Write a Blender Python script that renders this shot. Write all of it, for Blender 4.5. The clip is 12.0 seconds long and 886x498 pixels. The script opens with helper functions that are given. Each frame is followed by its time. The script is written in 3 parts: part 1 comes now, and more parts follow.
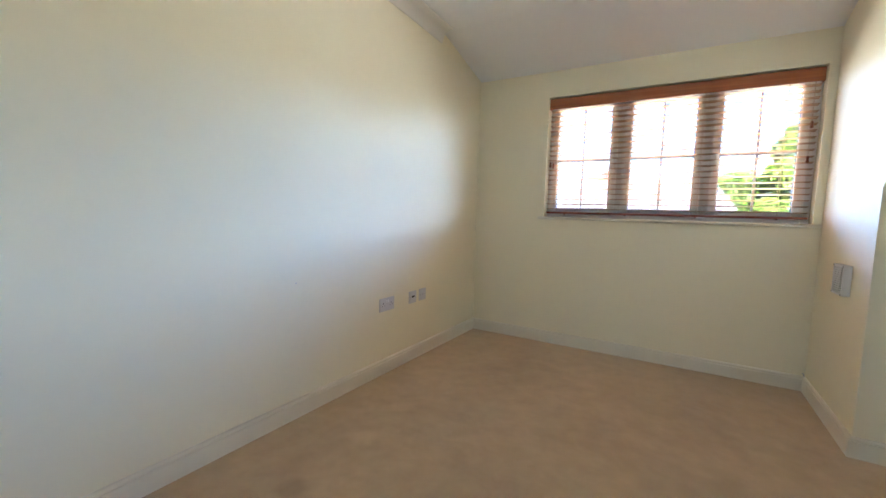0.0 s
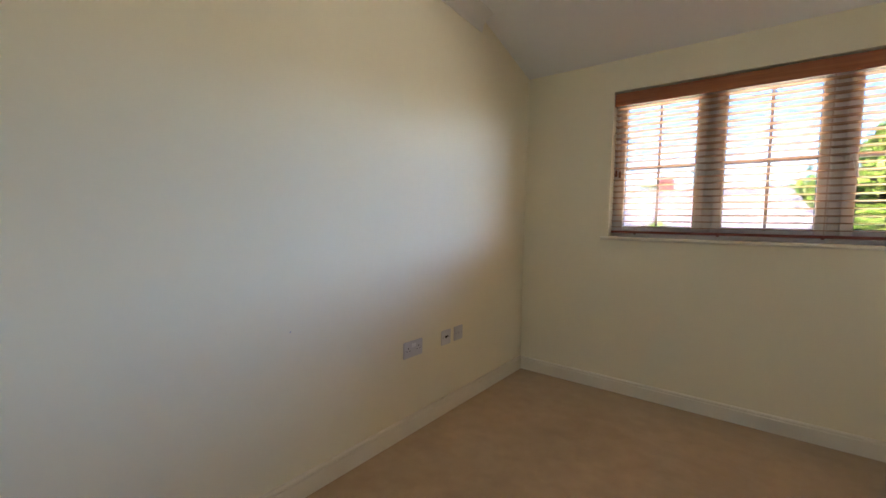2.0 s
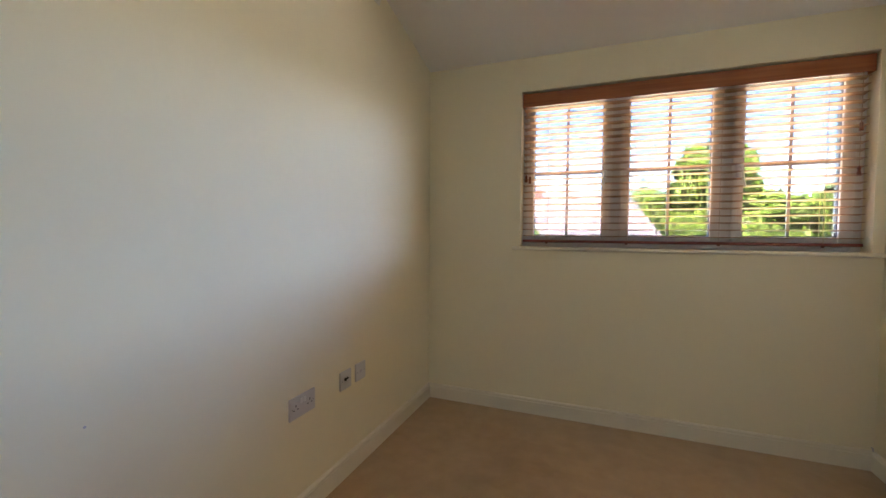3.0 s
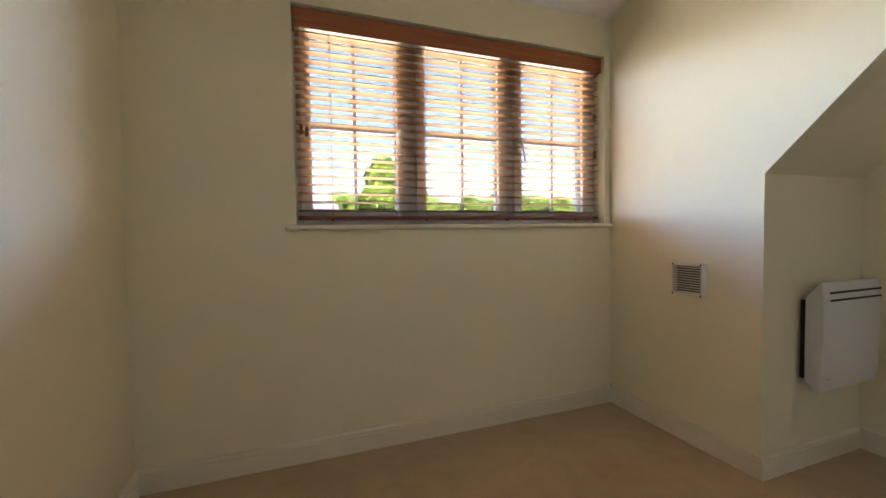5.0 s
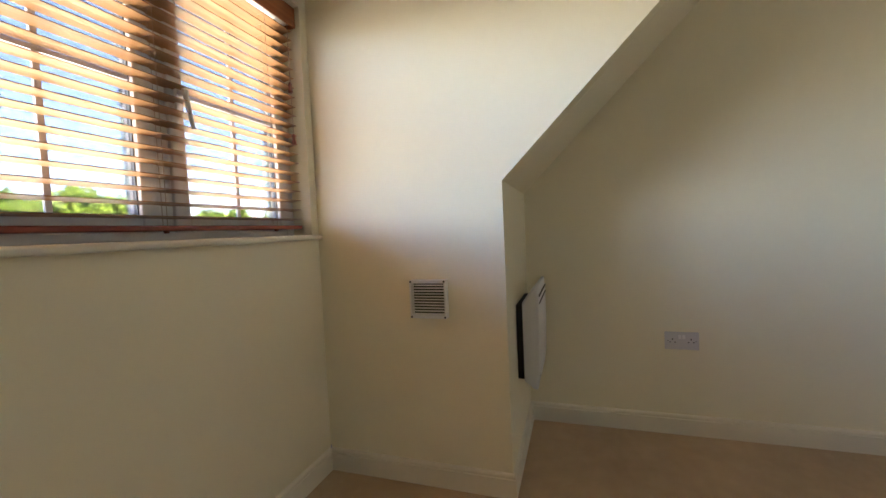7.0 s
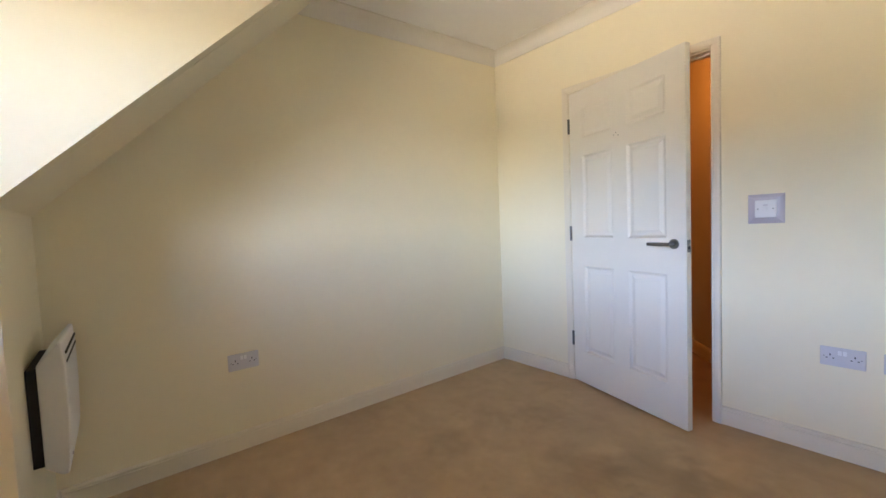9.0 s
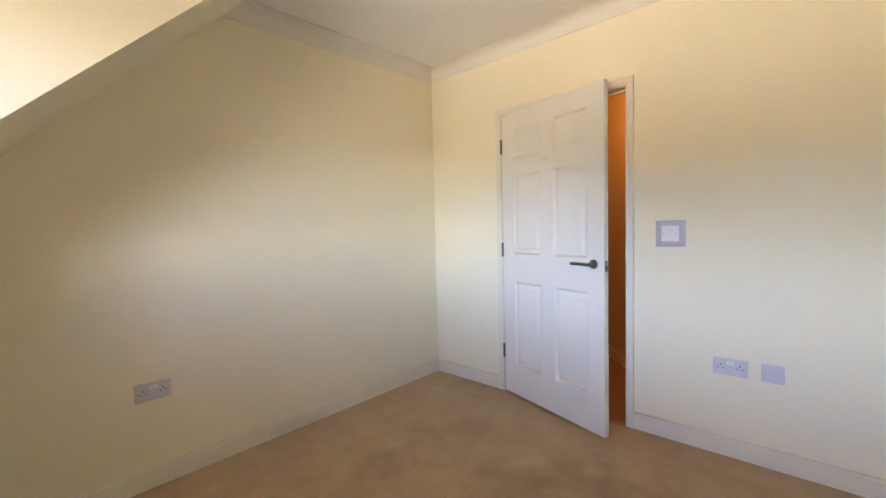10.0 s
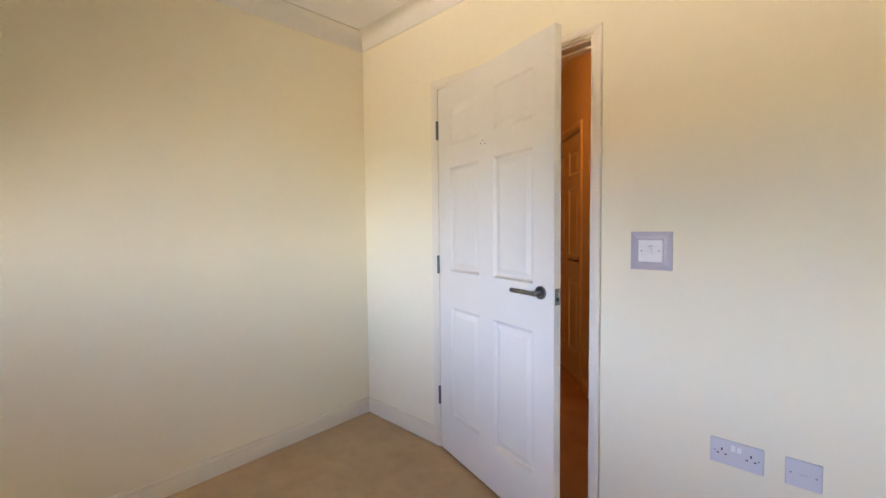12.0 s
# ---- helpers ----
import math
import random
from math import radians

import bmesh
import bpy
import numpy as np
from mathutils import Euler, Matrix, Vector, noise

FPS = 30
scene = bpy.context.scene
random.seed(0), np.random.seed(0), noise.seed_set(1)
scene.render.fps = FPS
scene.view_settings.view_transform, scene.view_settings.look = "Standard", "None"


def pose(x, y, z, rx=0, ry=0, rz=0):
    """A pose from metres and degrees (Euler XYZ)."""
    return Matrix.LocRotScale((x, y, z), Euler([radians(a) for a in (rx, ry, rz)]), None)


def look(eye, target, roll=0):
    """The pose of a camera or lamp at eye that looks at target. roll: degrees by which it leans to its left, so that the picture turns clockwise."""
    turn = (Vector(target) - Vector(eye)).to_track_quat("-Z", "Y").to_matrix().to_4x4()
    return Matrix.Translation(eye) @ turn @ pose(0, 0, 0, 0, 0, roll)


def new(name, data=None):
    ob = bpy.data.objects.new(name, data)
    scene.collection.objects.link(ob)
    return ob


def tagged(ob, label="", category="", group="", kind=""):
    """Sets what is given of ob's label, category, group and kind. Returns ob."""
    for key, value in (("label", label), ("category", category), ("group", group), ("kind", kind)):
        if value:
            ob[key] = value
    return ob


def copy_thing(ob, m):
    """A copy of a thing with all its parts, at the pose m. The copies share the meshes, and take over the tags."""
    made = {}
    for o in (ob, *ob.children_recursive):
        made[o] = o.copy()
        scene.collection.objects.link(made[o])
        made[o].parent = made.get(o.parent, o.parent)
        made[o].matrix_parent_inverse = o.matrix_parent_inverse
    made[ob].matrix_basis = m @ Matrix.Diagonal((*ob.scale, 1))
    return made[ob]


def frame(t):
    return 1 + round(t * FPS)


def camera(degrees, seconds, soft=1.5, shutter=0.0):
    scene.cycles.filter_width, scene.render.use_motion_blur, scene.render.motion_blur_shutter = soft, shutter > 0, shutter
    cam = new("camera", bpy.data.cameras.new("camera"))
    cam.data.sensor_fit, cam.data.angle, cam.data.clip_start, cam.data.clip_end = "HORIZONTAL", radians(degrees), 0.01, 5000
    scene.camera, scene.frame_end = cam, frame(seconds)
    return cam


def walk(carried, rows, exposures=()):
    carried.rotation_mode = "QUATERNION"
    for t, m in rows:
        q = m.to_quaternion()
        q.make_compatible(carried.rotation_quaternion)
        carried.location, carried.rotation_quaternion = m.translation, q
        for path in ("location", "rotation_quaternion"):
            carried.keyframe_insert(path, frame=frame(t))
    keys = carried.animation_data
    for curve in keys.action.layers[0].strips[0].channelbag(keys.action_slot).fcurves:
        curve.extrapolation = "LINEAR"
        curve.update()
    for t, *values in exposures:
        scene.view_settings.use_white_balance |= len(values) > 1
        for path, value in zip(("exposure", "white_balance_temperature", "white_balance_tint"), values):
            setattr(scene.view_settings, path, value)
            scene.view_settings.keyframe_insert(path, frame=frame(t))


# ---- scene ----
cam = camera(96.0, 12.0)
PATH = [
    (0, (1.63, 0.262, 1.06), (0.618, 1.956, 0.886), 1.7),
    (0.5, (1.499, 0.343, 1.04), (0.321, 1.952, 0.881), 1.8),
    (1, (1.45, 0.439, 1.052), (0.148, 1.95, 0.91), 1.4),
    (1.5, (1.456, 0.566, 1.093), (0.126, 2.053, 0.955), 1.2),
    (2, (1.392, 0.719, 1.124), (0.178, 2.304, 1.0), 1.2),
    (2.5, (1.247, 0.872, 1.157), (0.243, 2.6, 1.056), 0.9),
    (4.3, (0.686, 1.436, 1.072), (0.895, 3.424, 1.007), -0.6),
    (4.5, (0.642, 1.49, 1.063), (0.99, 3.458, 0.984), -0.6),
    (5, (0.622, 1.7, 1.012), (1.31, 3.577, 0.94), -0.9),
    (5.5, (0.646, 1.979, 1.028), (1.678, 3.69, 0.951), -1.2),
    (6, (0.674, 2.202, 1.035), (2.036, 3.664, 0.957), -1.5),
    (6.5, (0.724, 2.379, 1.039), (2.398, 3.47, 0.965), -2.3),
    (7, (0.854, 2.492, 1.054), (2.75, 3.123, 0.964), -2.6),
    (7.5, (0.93, 2.543, 1.081), (2.927, 2.579, 0.978), -2.9),
    (7.7, (0.932, 2.553, 1.072), (2.918, 2.335, 0.972), -3.2),
    (9.3, (0.739, 2.482, 1.141), (2.189, 1.108, 1.035), -1.8),
    (9.5, (0.75, 2.497, 1.153), (2.147, 1.07, 1.049), -1.5),
    (10, (0.735, 2.465, 1.207), (2.074, 0.983, 1.107), -1.4),
    (10.5, (0.741, 2.38, 1.236), (2.055, 0.875, 1.134), -1.4),
    (11, (0.713, 2.178, 1.207), (2.028, 0.674, 1.109), -1.0),
    (11.5, (0.744, 1.967, 1.209), (2.07, 0.473, 1.111), -0.9),
    (12, (0.839, 1.64, 1.239), (2.189, 0.167, 1.143), -0.6),
]
EXPOSURES = [(0.0, 7.67, 5250, 22), (1.0, 7.2, 5550, 26), (2.5, 6.98, 5830, 26), (4.5, 6.91, 6010, 25), (7.5, 6.91, 6030, 25), (9.5, 7.57, 6270, 30), (12.0, 7.59, 6400, 32)]
walk(cam, [(t, look(e, a, r)) for t, e, a, r in PATH], EXPOSURES)

# ---------------------------------------------------------------- light
world = bpy.data.worlds.new("sky")
scene.world = world
world.use_nodes = True
wn, wl = world.node_tree.nodes, world.node_tree.links
sky = wn.new("ShaderNodeTexSky")
sky.sky_type = "NISHITA"
sky.sun_disc = False
sky.sun_elevation = radians(50)
sky.sun_rotation = radians(180)
sky.air_density = 1.0
sky.dust_density = 0.9
sky.ozone_density = 2.6
wn["Background"].inputs["Strength"].default_value = 0.075
wl.new(sky.outputs["Color"], wn["Background"].inputs["Color"])

sun_data = bpy.data.lights.new("sun", "SUN")
sun_data.energy = 5.0
sun_data.angle = radians(0.5)
sun_data.color = (1.0, 0.95, 0.87)
sun_ob = new("sun", sun_data)
sun_ob.matrix_world = look((0, -15.0, 17.9), (0, 0, 0))

day_data = bpy.data.lights.new("window_daylight", "AREA")
day_data.shape = "RECTANGLE"
day_data.size, day_data.size_y = 1.62, 0.90
day_data.cycles.is_portal = True
day_ob = new("window_daylight", day_data)
day_ob.matrix_world = pose(1.472, 3.75, 1.545, -90, 0, 0)

# unseen area lamp, added to stand in for daylight thrown up by the gardens and drives below the window
low_data = bpy.data.lights.new("garden_bounce_fill", "AREA")
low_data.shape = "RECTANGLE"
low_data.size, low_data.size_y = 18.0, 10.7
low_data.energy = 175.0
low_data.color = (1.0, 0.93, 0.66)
low_ob = new("garden_bounce_fill", low_data)
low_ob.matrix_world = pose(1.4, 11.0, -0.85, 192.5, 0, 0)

hall_data = bpy.data.lights.new("hall_bulb", "POINT")
hall_data.energy = 0.034
hall_data.color = (1.0, 0.34, 0.045)
hall_data.shadow_soft_size = 0.06
hall_ob = new("hall_bulb", hall_data)
hall_ob.location = (2.0, -0.55, 2.1)


# ---------------------------------------------------------------- materials
def material(name, color, rough=0.5, metal=0.0, vary=0.06, scale=6.0, bump=0.0, bump_scale=200.0, coat=0.0, spec=0.5, island=False):
    """A painted or plain surface: colour that drifts at two scales, and a fine relief."""
    m = bpy.data.materials.new(name)
    m.use_nodes = True
    n, l = m.node_tree.nodes, m.node_tree.links
    b = n["Principled BSDF"]
    b.inputs["Roughness"].default_value = rough
    b.inputs["Metallic"].default_value = metal
    b.inputs["Coat Weight"].default_value = coat
    b.inputs["Specular IOR Level"].default_value = spec
    co = n.new("ShaderNodeTexCoord")
    big = n.new("ShaderNodeTexNoise")
    big.inputs["Scale"].default_value = scale
    big.inputs["Detail"].default_value = 6
    fine = n.new("ShaderNodeTexNoise")
    fine.inputs["Scale"].default_value = scale * 14
    fine.inputs["Detail"].default_value = 3
    l.new(co.outputs["Object"], big.inputs["Vector"])
    l.new(co.outputs["Object"], fine.inputs["Vector"])
    add = n.new("ShaderNodeMath")
    add.operation = "MULTIPLY_ADD"
    add.inputs[1].default_value = 0.35
    l.new(fine.outputs["Fac"], add.inputs[0])
    l.new(big.outputs["Fac"], add.inputs[2])
    ramp = n.new("ShaderNodeMapRange")
    ramp.inputs["From Min"].default_value = 0.35
    ramp.inputs["From Max"].default_value = 1.0
    ramp.inputs["To Min"].default_value = 1.0 - vary
    ramp.inputs["To Max"].default_value = 1.0 + vary
    l.new(add.outputs["Value"], ramp.inputs["Value"])
    mul = n.new("ShaderNodeVectorMath")
    mul.operation = "SCALE"
    mul.inputs[0].default_value = color
    l.new(ramp.outputs["Result"], mul.inputs["Scale"])
    out = mul.outputs["Vector"]
    if island:
        info = n.new("ShaderNodeObjectInfo")
        rr = n.new("ShaderNodeMapRange")
        rr.inputs["To Min"].default_value = 0.82
        rr.inputs["To Max"].default_value = 1.15
        l.new(info.outputs["Random"], rr.inputs["Value"])
        mul2 = n.new("ShaderNodeVectorMath")
        mul2.operation = "SCALE"
        l.new(out, mul2.inputs[0])
        l.new(rr.outputs["Result"], mul2.inputs["Scale"])
        out = mul2.outputs["Vector"]
    l.new(out, b.inputs["Base Color"])
    if bump:
        rel = n.new("ShaderNodeTexNoise")
        rel.inputs["Scale"].default_value = bump_scale
        rel.inputs["Detail"].default_value = 4
        l.new(co.outputs["Object"], rel.inputs["Vector"])
        bp = n.new("ShaderNodeBump")
        bp.inputs["Strength"].default_value = bump
        bp.inputs["Distance"].default_value = 0.002
        l.new(rel.outputs["Fac"], bp.inputs["Height"])
        l.new(bp.outputs["Normal"], b.inputs["Normal"])
    return m


WALL = material("wall_paint", (0.87, 0.795, 0.585), 0.75, vary=0.025, scale=1.3, bump=0.12, bump_scale=160, spec=0.3)
CEIL = material("ceiling_paint", (0.86, 0.84, 0.80), 0.85, vary=0.02, scale=1.5, bump=0.10, bump_scale=120, spec=0.2)
COVE = material("cornice_paint", (0.79, 0.75, 0.66), 0.7, vary=0.02, scale=4, bump=0.05)
GLOSS = material("satin_paint", (0.81, 0.745, 0.60), 0.35, vary=0.025, scale=5, bump=0.06, bump_scale=90)
DOORP = material("door_paint", (0.81, 0.77, 0.68), 0.42, vary=0.02, scale=4, bump=0.10, bump_scale=140)
PLASTIC = material("white_plastic", (0.80, 0.79, 0.78), 0.3, vary=0.015, scale=20)
SOCKET = material("socket_plastic", (0.62, 0.60, 0.60), 0.3, vary=0.02, scale=20)
LILAC = material("grey_plastic", (0.51, 0.47, 0.51), 0.28, vary=0.02, scale=20)
HEATP = material("heater_enamel", (0.74, 0.735, 0.73), 0.38, vary=0.02, scale=8, bump=0.05)
# near black, for black parts and for shade put into holes and slots
DARK = material("black_and_hole_shade", (0.012, 0.012, 0.013), 0.7, vary=0.1, scale=30)
UPVC = material("white_upvc", (0.83, 0.80, 0.77), 0.3, vary=0.015, scale=6)
GASKET = material("rubber_gasket", (0.10, 0.11, 0.13), 0.6, vary=0.1, scale=20)
BAR = material("glazing_bar_grey", (0.50, 0.52, 0.57), 0.5, vary=0.05, scale=20)
STEEL = material("brushed_steel", (0.25, 0.25, 0.245), 0.30, metal=1.0, vary=0.12, scale=60)
HINGE = material("hinge_steel", (0.16, 0.155, 0.15), 0.4, metal=1.0, vary=0.15, scale=60)
BRASS = material("screw_metal", (0.45, 0.44, 0.42), 0.3, metal=1.0, vary=0.1, scale=60)
CORD = material("blind_cord", (0.45, 0.32, 0.23), 0.8, vary=0.15, scale=90)
ACORN = material("tassel_wood", (0.16, 0.04, 0.02), 0.35, vary=0.2, scale=40)
BRICK = material("house_brick", (0.17, 0.045, 0.03), 0.85, vary=0.2, scale=2.0, bump=0.3, bump_scale=20)
TILE = material("roof_tile", (0.145, 0.13, 0.125), 0.7, vary=0.22, scale=1.5, island=True)
POT = material("chimney_clay", (0.45, 0.18, 0.09), 0.8, vary=0.15, scale=5)
BARK = material("bark", (0.10, 0.07, 0.05), 0.9, vary=0.3, scale=4, bump=0.6, bump_scale=12)
GRASS = material("grass", (0.09, 0.13, 0.035), 0.9, vary=0.35, scale=0.4)
HALLW = material("hall_wall", (0.74, 0.66, 0.50), 0.8, vary=0.03, scale=2, bump=0.1)


def wood(name, color, dark, rough=0.35):
    """Stained timber with grain along x."""
    m = bpy.data.materials.new(name)
    m.use_nodes = True
    n, l = m.node_tree.nodes, m.node_tree.links
    b = n["Principled BSDF"]
    co = n.new("ShaderNodeTexCoord")
    info = n.new("ShaderNodeObjectInfo")
    mp = n.new("ShaderNodeMapping")
    mp.inputs["Scale"].default_value = (2.2, 60, 60)
    off = n.new("ShaderNodeVectorMath")
    off.operation = "MULTIPLY_ADD"
    off.inputs[1].default_value = (7.0, 3.0, 5.0)
    comb = n.new("ShaderNodeCombineXYZ")
    for k in "XYZ":
        l.new(info.outputs["Random"], comb.inputs[k])
    l.new(comb.outputs["Vector"], off.inputs[0])
    l.new(co.outputs["Object"], off.inputs[2])
    l.new(off.outputs["Vector"], mp.inputs["Vector"])
    no = n.new("ShaderNodeTexNoise")
    no.inputs["Scale"].default_value = 1.0
    no.inputs["Detail"].default_value = 7
    l.new(mp.outputs["Vector"], no.inputs["Vector"])
    cr = n.new("ShaderNodeValToRGB")
    cr.color_ramp.elements[0].position, cr.color_ramp.elements[0].color = 0.32, (*dark, 1)
    cr.color_ramp.elements[1].position, cr.color_ramp.elements[1].color = 0.68, (*color, 1)
    l.new(no.outputs["Fac"], cr.inputs["Fac"])
    l.new(cr.outputs["Color"], b.inputs["Base Color"])
    b.inputs["Roughness"].default_value = rough
    bp = n.new("ShaderNodeBump")
    bp.inputs["Strength"].default_value = 0.075
    bp.inputs["Distance"].default_value = 0.001
    l.new(no.outputs["Fac"], bp.inputs["Height"])
    l.new(bp.outputs["Normal"], b.inputs["Normal"])
    return m


SLAT = wood("slat_wood", (0.43, 0.24, 0.105), (0.35, 0.18, 0.072), 0.32)
VALANCE = wood("valance_wood", (0.42, 0.15, 0.055), (0.28, 0.085, 0.03), 0.35)
RAIL = wood("rail_wood", (0.26, 0.06, 0.03), (0.18, 0.035, 0.02), 0.35)


def carpet_material():
    """Cut-pile beige carpet with walked-on blotches and three larger stains."""
    m = bpy.data.materials.new("carpet")
    m.use_nodes = True
    n, l = m.node_tree.nodes, m.node_tree.links
    b = n["Principled BSDF"]
    b.inputs["Roughness"].default_value = 0.95
    b.inputs["Specular IOR Level"].default_value = 0.15
    b.inputs["Sheen Weight"].default_value = 0.25
    co = n.new("ShaderNodeTexCoord")

    def tex(scale, detail=4, rough=0.55):
        x = n.new("ShaderNodeTexNoise")
        x.inputs["Scale"].default_value = scale
        x.inputs["Detail"].default_value = detail
        x.inputs["Roughness"].default_value = rough
        l.new(co.outputs["Object"], x.inputs["Vector"])
        return x

    def span(src, a, c, lo, hi):
        r = n.new("ShaderNodeMapRange")
        r.inputs["From Min"].default_value, r.inputs["From Max"].default_value = a, c
        r.inputs["To Min"].default_value, r.inputs["To Max"].default_value = lo, hi
        l.new(src, r.inputs["Value"])
        return r.outputs["Result"]

    def times(a, c):
        r = n.new("ShaderNodeMath")
        r.operation = "MULTIPLY"
        l.new(a, r.inputs[0])
        l.new(c, r.inputs[1])
        return r.outputs["Value"]

    blot, mid, pile = tex(2.4, 6, 0.65), tex(11.0, 5, 0.6), tex(420.0, 2)
    f = times(span(blot.outputs["Fac"], 0.36, 0.62, 0.91, 1.05), span(mid.outputs["Fac"], 0.35, 0.65, 0.93, 1.05))
    f = times(f, span(pile.outputs["Fac"], 0.3, 0.7, 0.84, 1.14))
    # trodden stains: centre and radius on the floor
    for (cx, cy, rad, dark) in ((2.22, 0.66, 0.17, 0.84), (2.37, 0.86, 0.13, 0.88), (2.36, 1.22, 0.15, 0.90), (1.50, 0.72, 0.25, 0.82), (1.72, 0.92, 0.20, 0.85), (1.30, 0.62, 0.18, 0.86), (0.75, 2.82, 0.24, 0.91), (0.40, 1.61, 0.08, 1.16), (0.38, 1.95, 0.06, 1.12), (0.43, 1.20, 0.07, 0.84)):
        d = n.new("ShaderNodeVectorMath")
        d.operation = "DISTANCE"
        d.inputs[1].default_value = (cx, cy, 0)
        l.new(co.outputs["Object"], d.inputs[0])
        w = n.new("ShaderNodeMath")
        w.operation = "MULTIPLY_ADD"
        w.inputs[1].default_value = 0.55 * rad / 0.25
        l.new(tex(6.5, 5).outputs["Fac"], w.inputs[0])
        l.new(d.outputs["Value"], w.inputs[2])
        f = times(f, span(w.outputs["Value"], rad * 1.55, rad * 2.25, dark, 1.0))
    sc = n.new("ShaderNodeVectorMath")
    sc.operation = "SCALE"
    sc.inputs[0].default_value = (0.51, 0.36, 0.215)
    l.new(f, sc.inputs["Scale"])
    l.new(sc.outputs["Vector"], b.inputs["Base Color"])
    bp = n.new("ShaderNodeBump")
    bp.inputs["Strength"].default_value = 0.5
    bp.inputs["Distance"].default_value = 0.004
    l.new(pile.outputs["Fac"], bp.inputs["Height"])
    bp2 = n.new("ShaderNodeBump")
    bp2.inputs["Strength"].default_value = 0.25
    bp2.inputs["Distance"].default_value = 0.01
    l.new(mid.outputs["Fac"], bp2.inputs["Height"])
    l.new(bp.outputs["Normal"], bp2.inputs["Normal"])
    l.new(bp2.outputs["Normal"], b.inputs["Normal"])
    return m


CARPET = carpet_material()


def leaf_material(name, color):
    m = bpy.data.materials.new(name)
    m.use_nodes = True
    n, l = m.node_tree.nodes, m.node_tree.links
    b = n["Principled BSDF"]
    b.inputs["Roughness"].default_value = 0.55
    geo = n.new("ShaderNodeNewGeometry")
    r = n.new("ShaderNodeMapRange")
    r.inputs["To Min"].default_value, r.inputs["To Max"].default_value = 0.7, 1.35
    l.new(geo.outputs["Random Per Island"], r.inputs["Value"])
    sc = n.new("ShaderNodeVectorMath")
    sc.operation = "SCALE"
    sc.inputs[0].default_value = color
    l.new(r.outputs["Result"], sc.inputs["Scale"])
    l.new(sc.outputs["Vector"], b.inputs["Base Color"])
    tr = n.new("ShaderNodeBsdfTranslucent")
    l.new(sc.outputs["Vector"], tr.inputs["Color"])
    mix = n.new("ShaderNodeMixShader")
    mix.inputs["Fac"].default_value = 0.55
    l.new(b.outputs["BSDF"], mix.inputs[1])
    l.new(tr.outputs["BSDF"], mix.inputs[2])
    l.new(mix.outputs["Shader"], n["Material Output"].inputs["Surface"])
    return m


LEAF = leaf_material("leaves", (0.23, 0.32, 0.03))
LEAF_FAR = leaf_material("leaves_far", (0.21, 0.30, 0.03))


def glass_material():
    m = bpy.data.materials.new("view_dimming_glass")
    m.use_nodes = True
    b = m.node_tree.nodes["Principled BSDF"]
    # darker than clear glass: the tint pulls down the brightness of the outdoors
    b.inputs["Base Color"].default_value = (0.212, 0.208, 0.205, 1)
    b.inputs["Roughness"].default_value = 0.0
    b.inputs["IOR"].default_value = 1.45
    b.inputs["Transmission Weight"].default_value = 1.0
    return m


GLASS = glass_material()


# ---------------------------------------------------------------- building tools
def box(bm, lo, hi, bevel=0.0, seg=2):
    """Adds a cuboid from corner lo to corner hi, with rounded edges."""
    made = bmesh.ops.create_cube(bm, size=1.0)["verts"]
    lo, hi = Vector(lo), Vector(hi)
    for v in made:
        v.co = Vector((lo[i] + (v.co[i] + 0.5) * (hi[i] - lo[i]) for i in range(3)))
    if bevel:
        edges = {e for v in made for e in v.link_edges}
        bmesh.ops.bevel(bm, geom=list(edges), offset=bevel, segments=seg, affect="EDGES", profile=0.5)
    return bm


def solid(lo, hi, bevel=0.0, seg=2):
    return box(bmesh.new(), lo, hi, bevel, seg)


def rod(bm, a, b, r1, r2=None, sides=14):
    """Adds a round bar from a to b."""
    a, b = Vector(a), Vector(b)
    m = Matrix.Translation((a + b) / 2) @ (b - a).to_track_quat("Z", "Y").to_matrix().to_4x4()
    bmesh.ops.create_cone(bm, cap_ends=True, segments=sides, radius1=r1, radius2=r1 if r2 is None else r2, depth=(b - a).length, matrix=m)
    return bm


def prism(bm, outline, a, b):
    """Adds a solid: the outline's points a(u, v), closed to b(u, v)."""
    lo = [bm.verts.new(a(u, v)) for u, v in outline]
    hi = [bm.verts.new(b(u, v)) for u, v in outline]
    k = len(outline)
    bm.faces.new(lo)
    bm.faces.new(hi[::-1])
    for i in range(k):
        bm.faces.new((lo[i], hi[i], hi[(i + 1) % k], lo[(i + 1) % k]))
    bmesh.ops.recalc_face_normals(bm, faces=bm.faces)
    return bm


def part(name, bm, mat, parent=None, label="", smooth=None):
    """Links a bmesh as one mesh object under a thing or a part."""
    me = bpy.data.meshes.new(name)
    bm.to_mesh(me)
    bm.free()
    me.materials.append(mat)
    if smooth is not None:
        me.shade_smooth()
        me.set_sharp_from_angle(angle=radians(smooth))
    ob = new(name, me)
    if parent is not None:
        ob.parent = parent
    if label:
        tagged(ob, label)
    return ob


def thing(name, label, category, m=None, group="", kind=""):
    """An Empty at the base of a thing made of parts."""
    ob = new(name)
    ob.empty_display_size = 0.05
    if m is not None:
        ob.matrix_basis = m
    return tagged(ob, label, category, group, kind)


# ---------------------------------------------------------------- the room's numbers
X1 = 3.045          # far side wall
XC = 2.365          # dormer cheek
YW = 3.575          # window wall
YK = 2.749          # knee wall under the slope
ZK = 1.234          # knee wall height, where the slope begins
ZC = 2.505          # ceiling at the door wall
VIEW_TILT = 0.033         # its slight fall for each metre towards the window, tilted to fit the camera's view


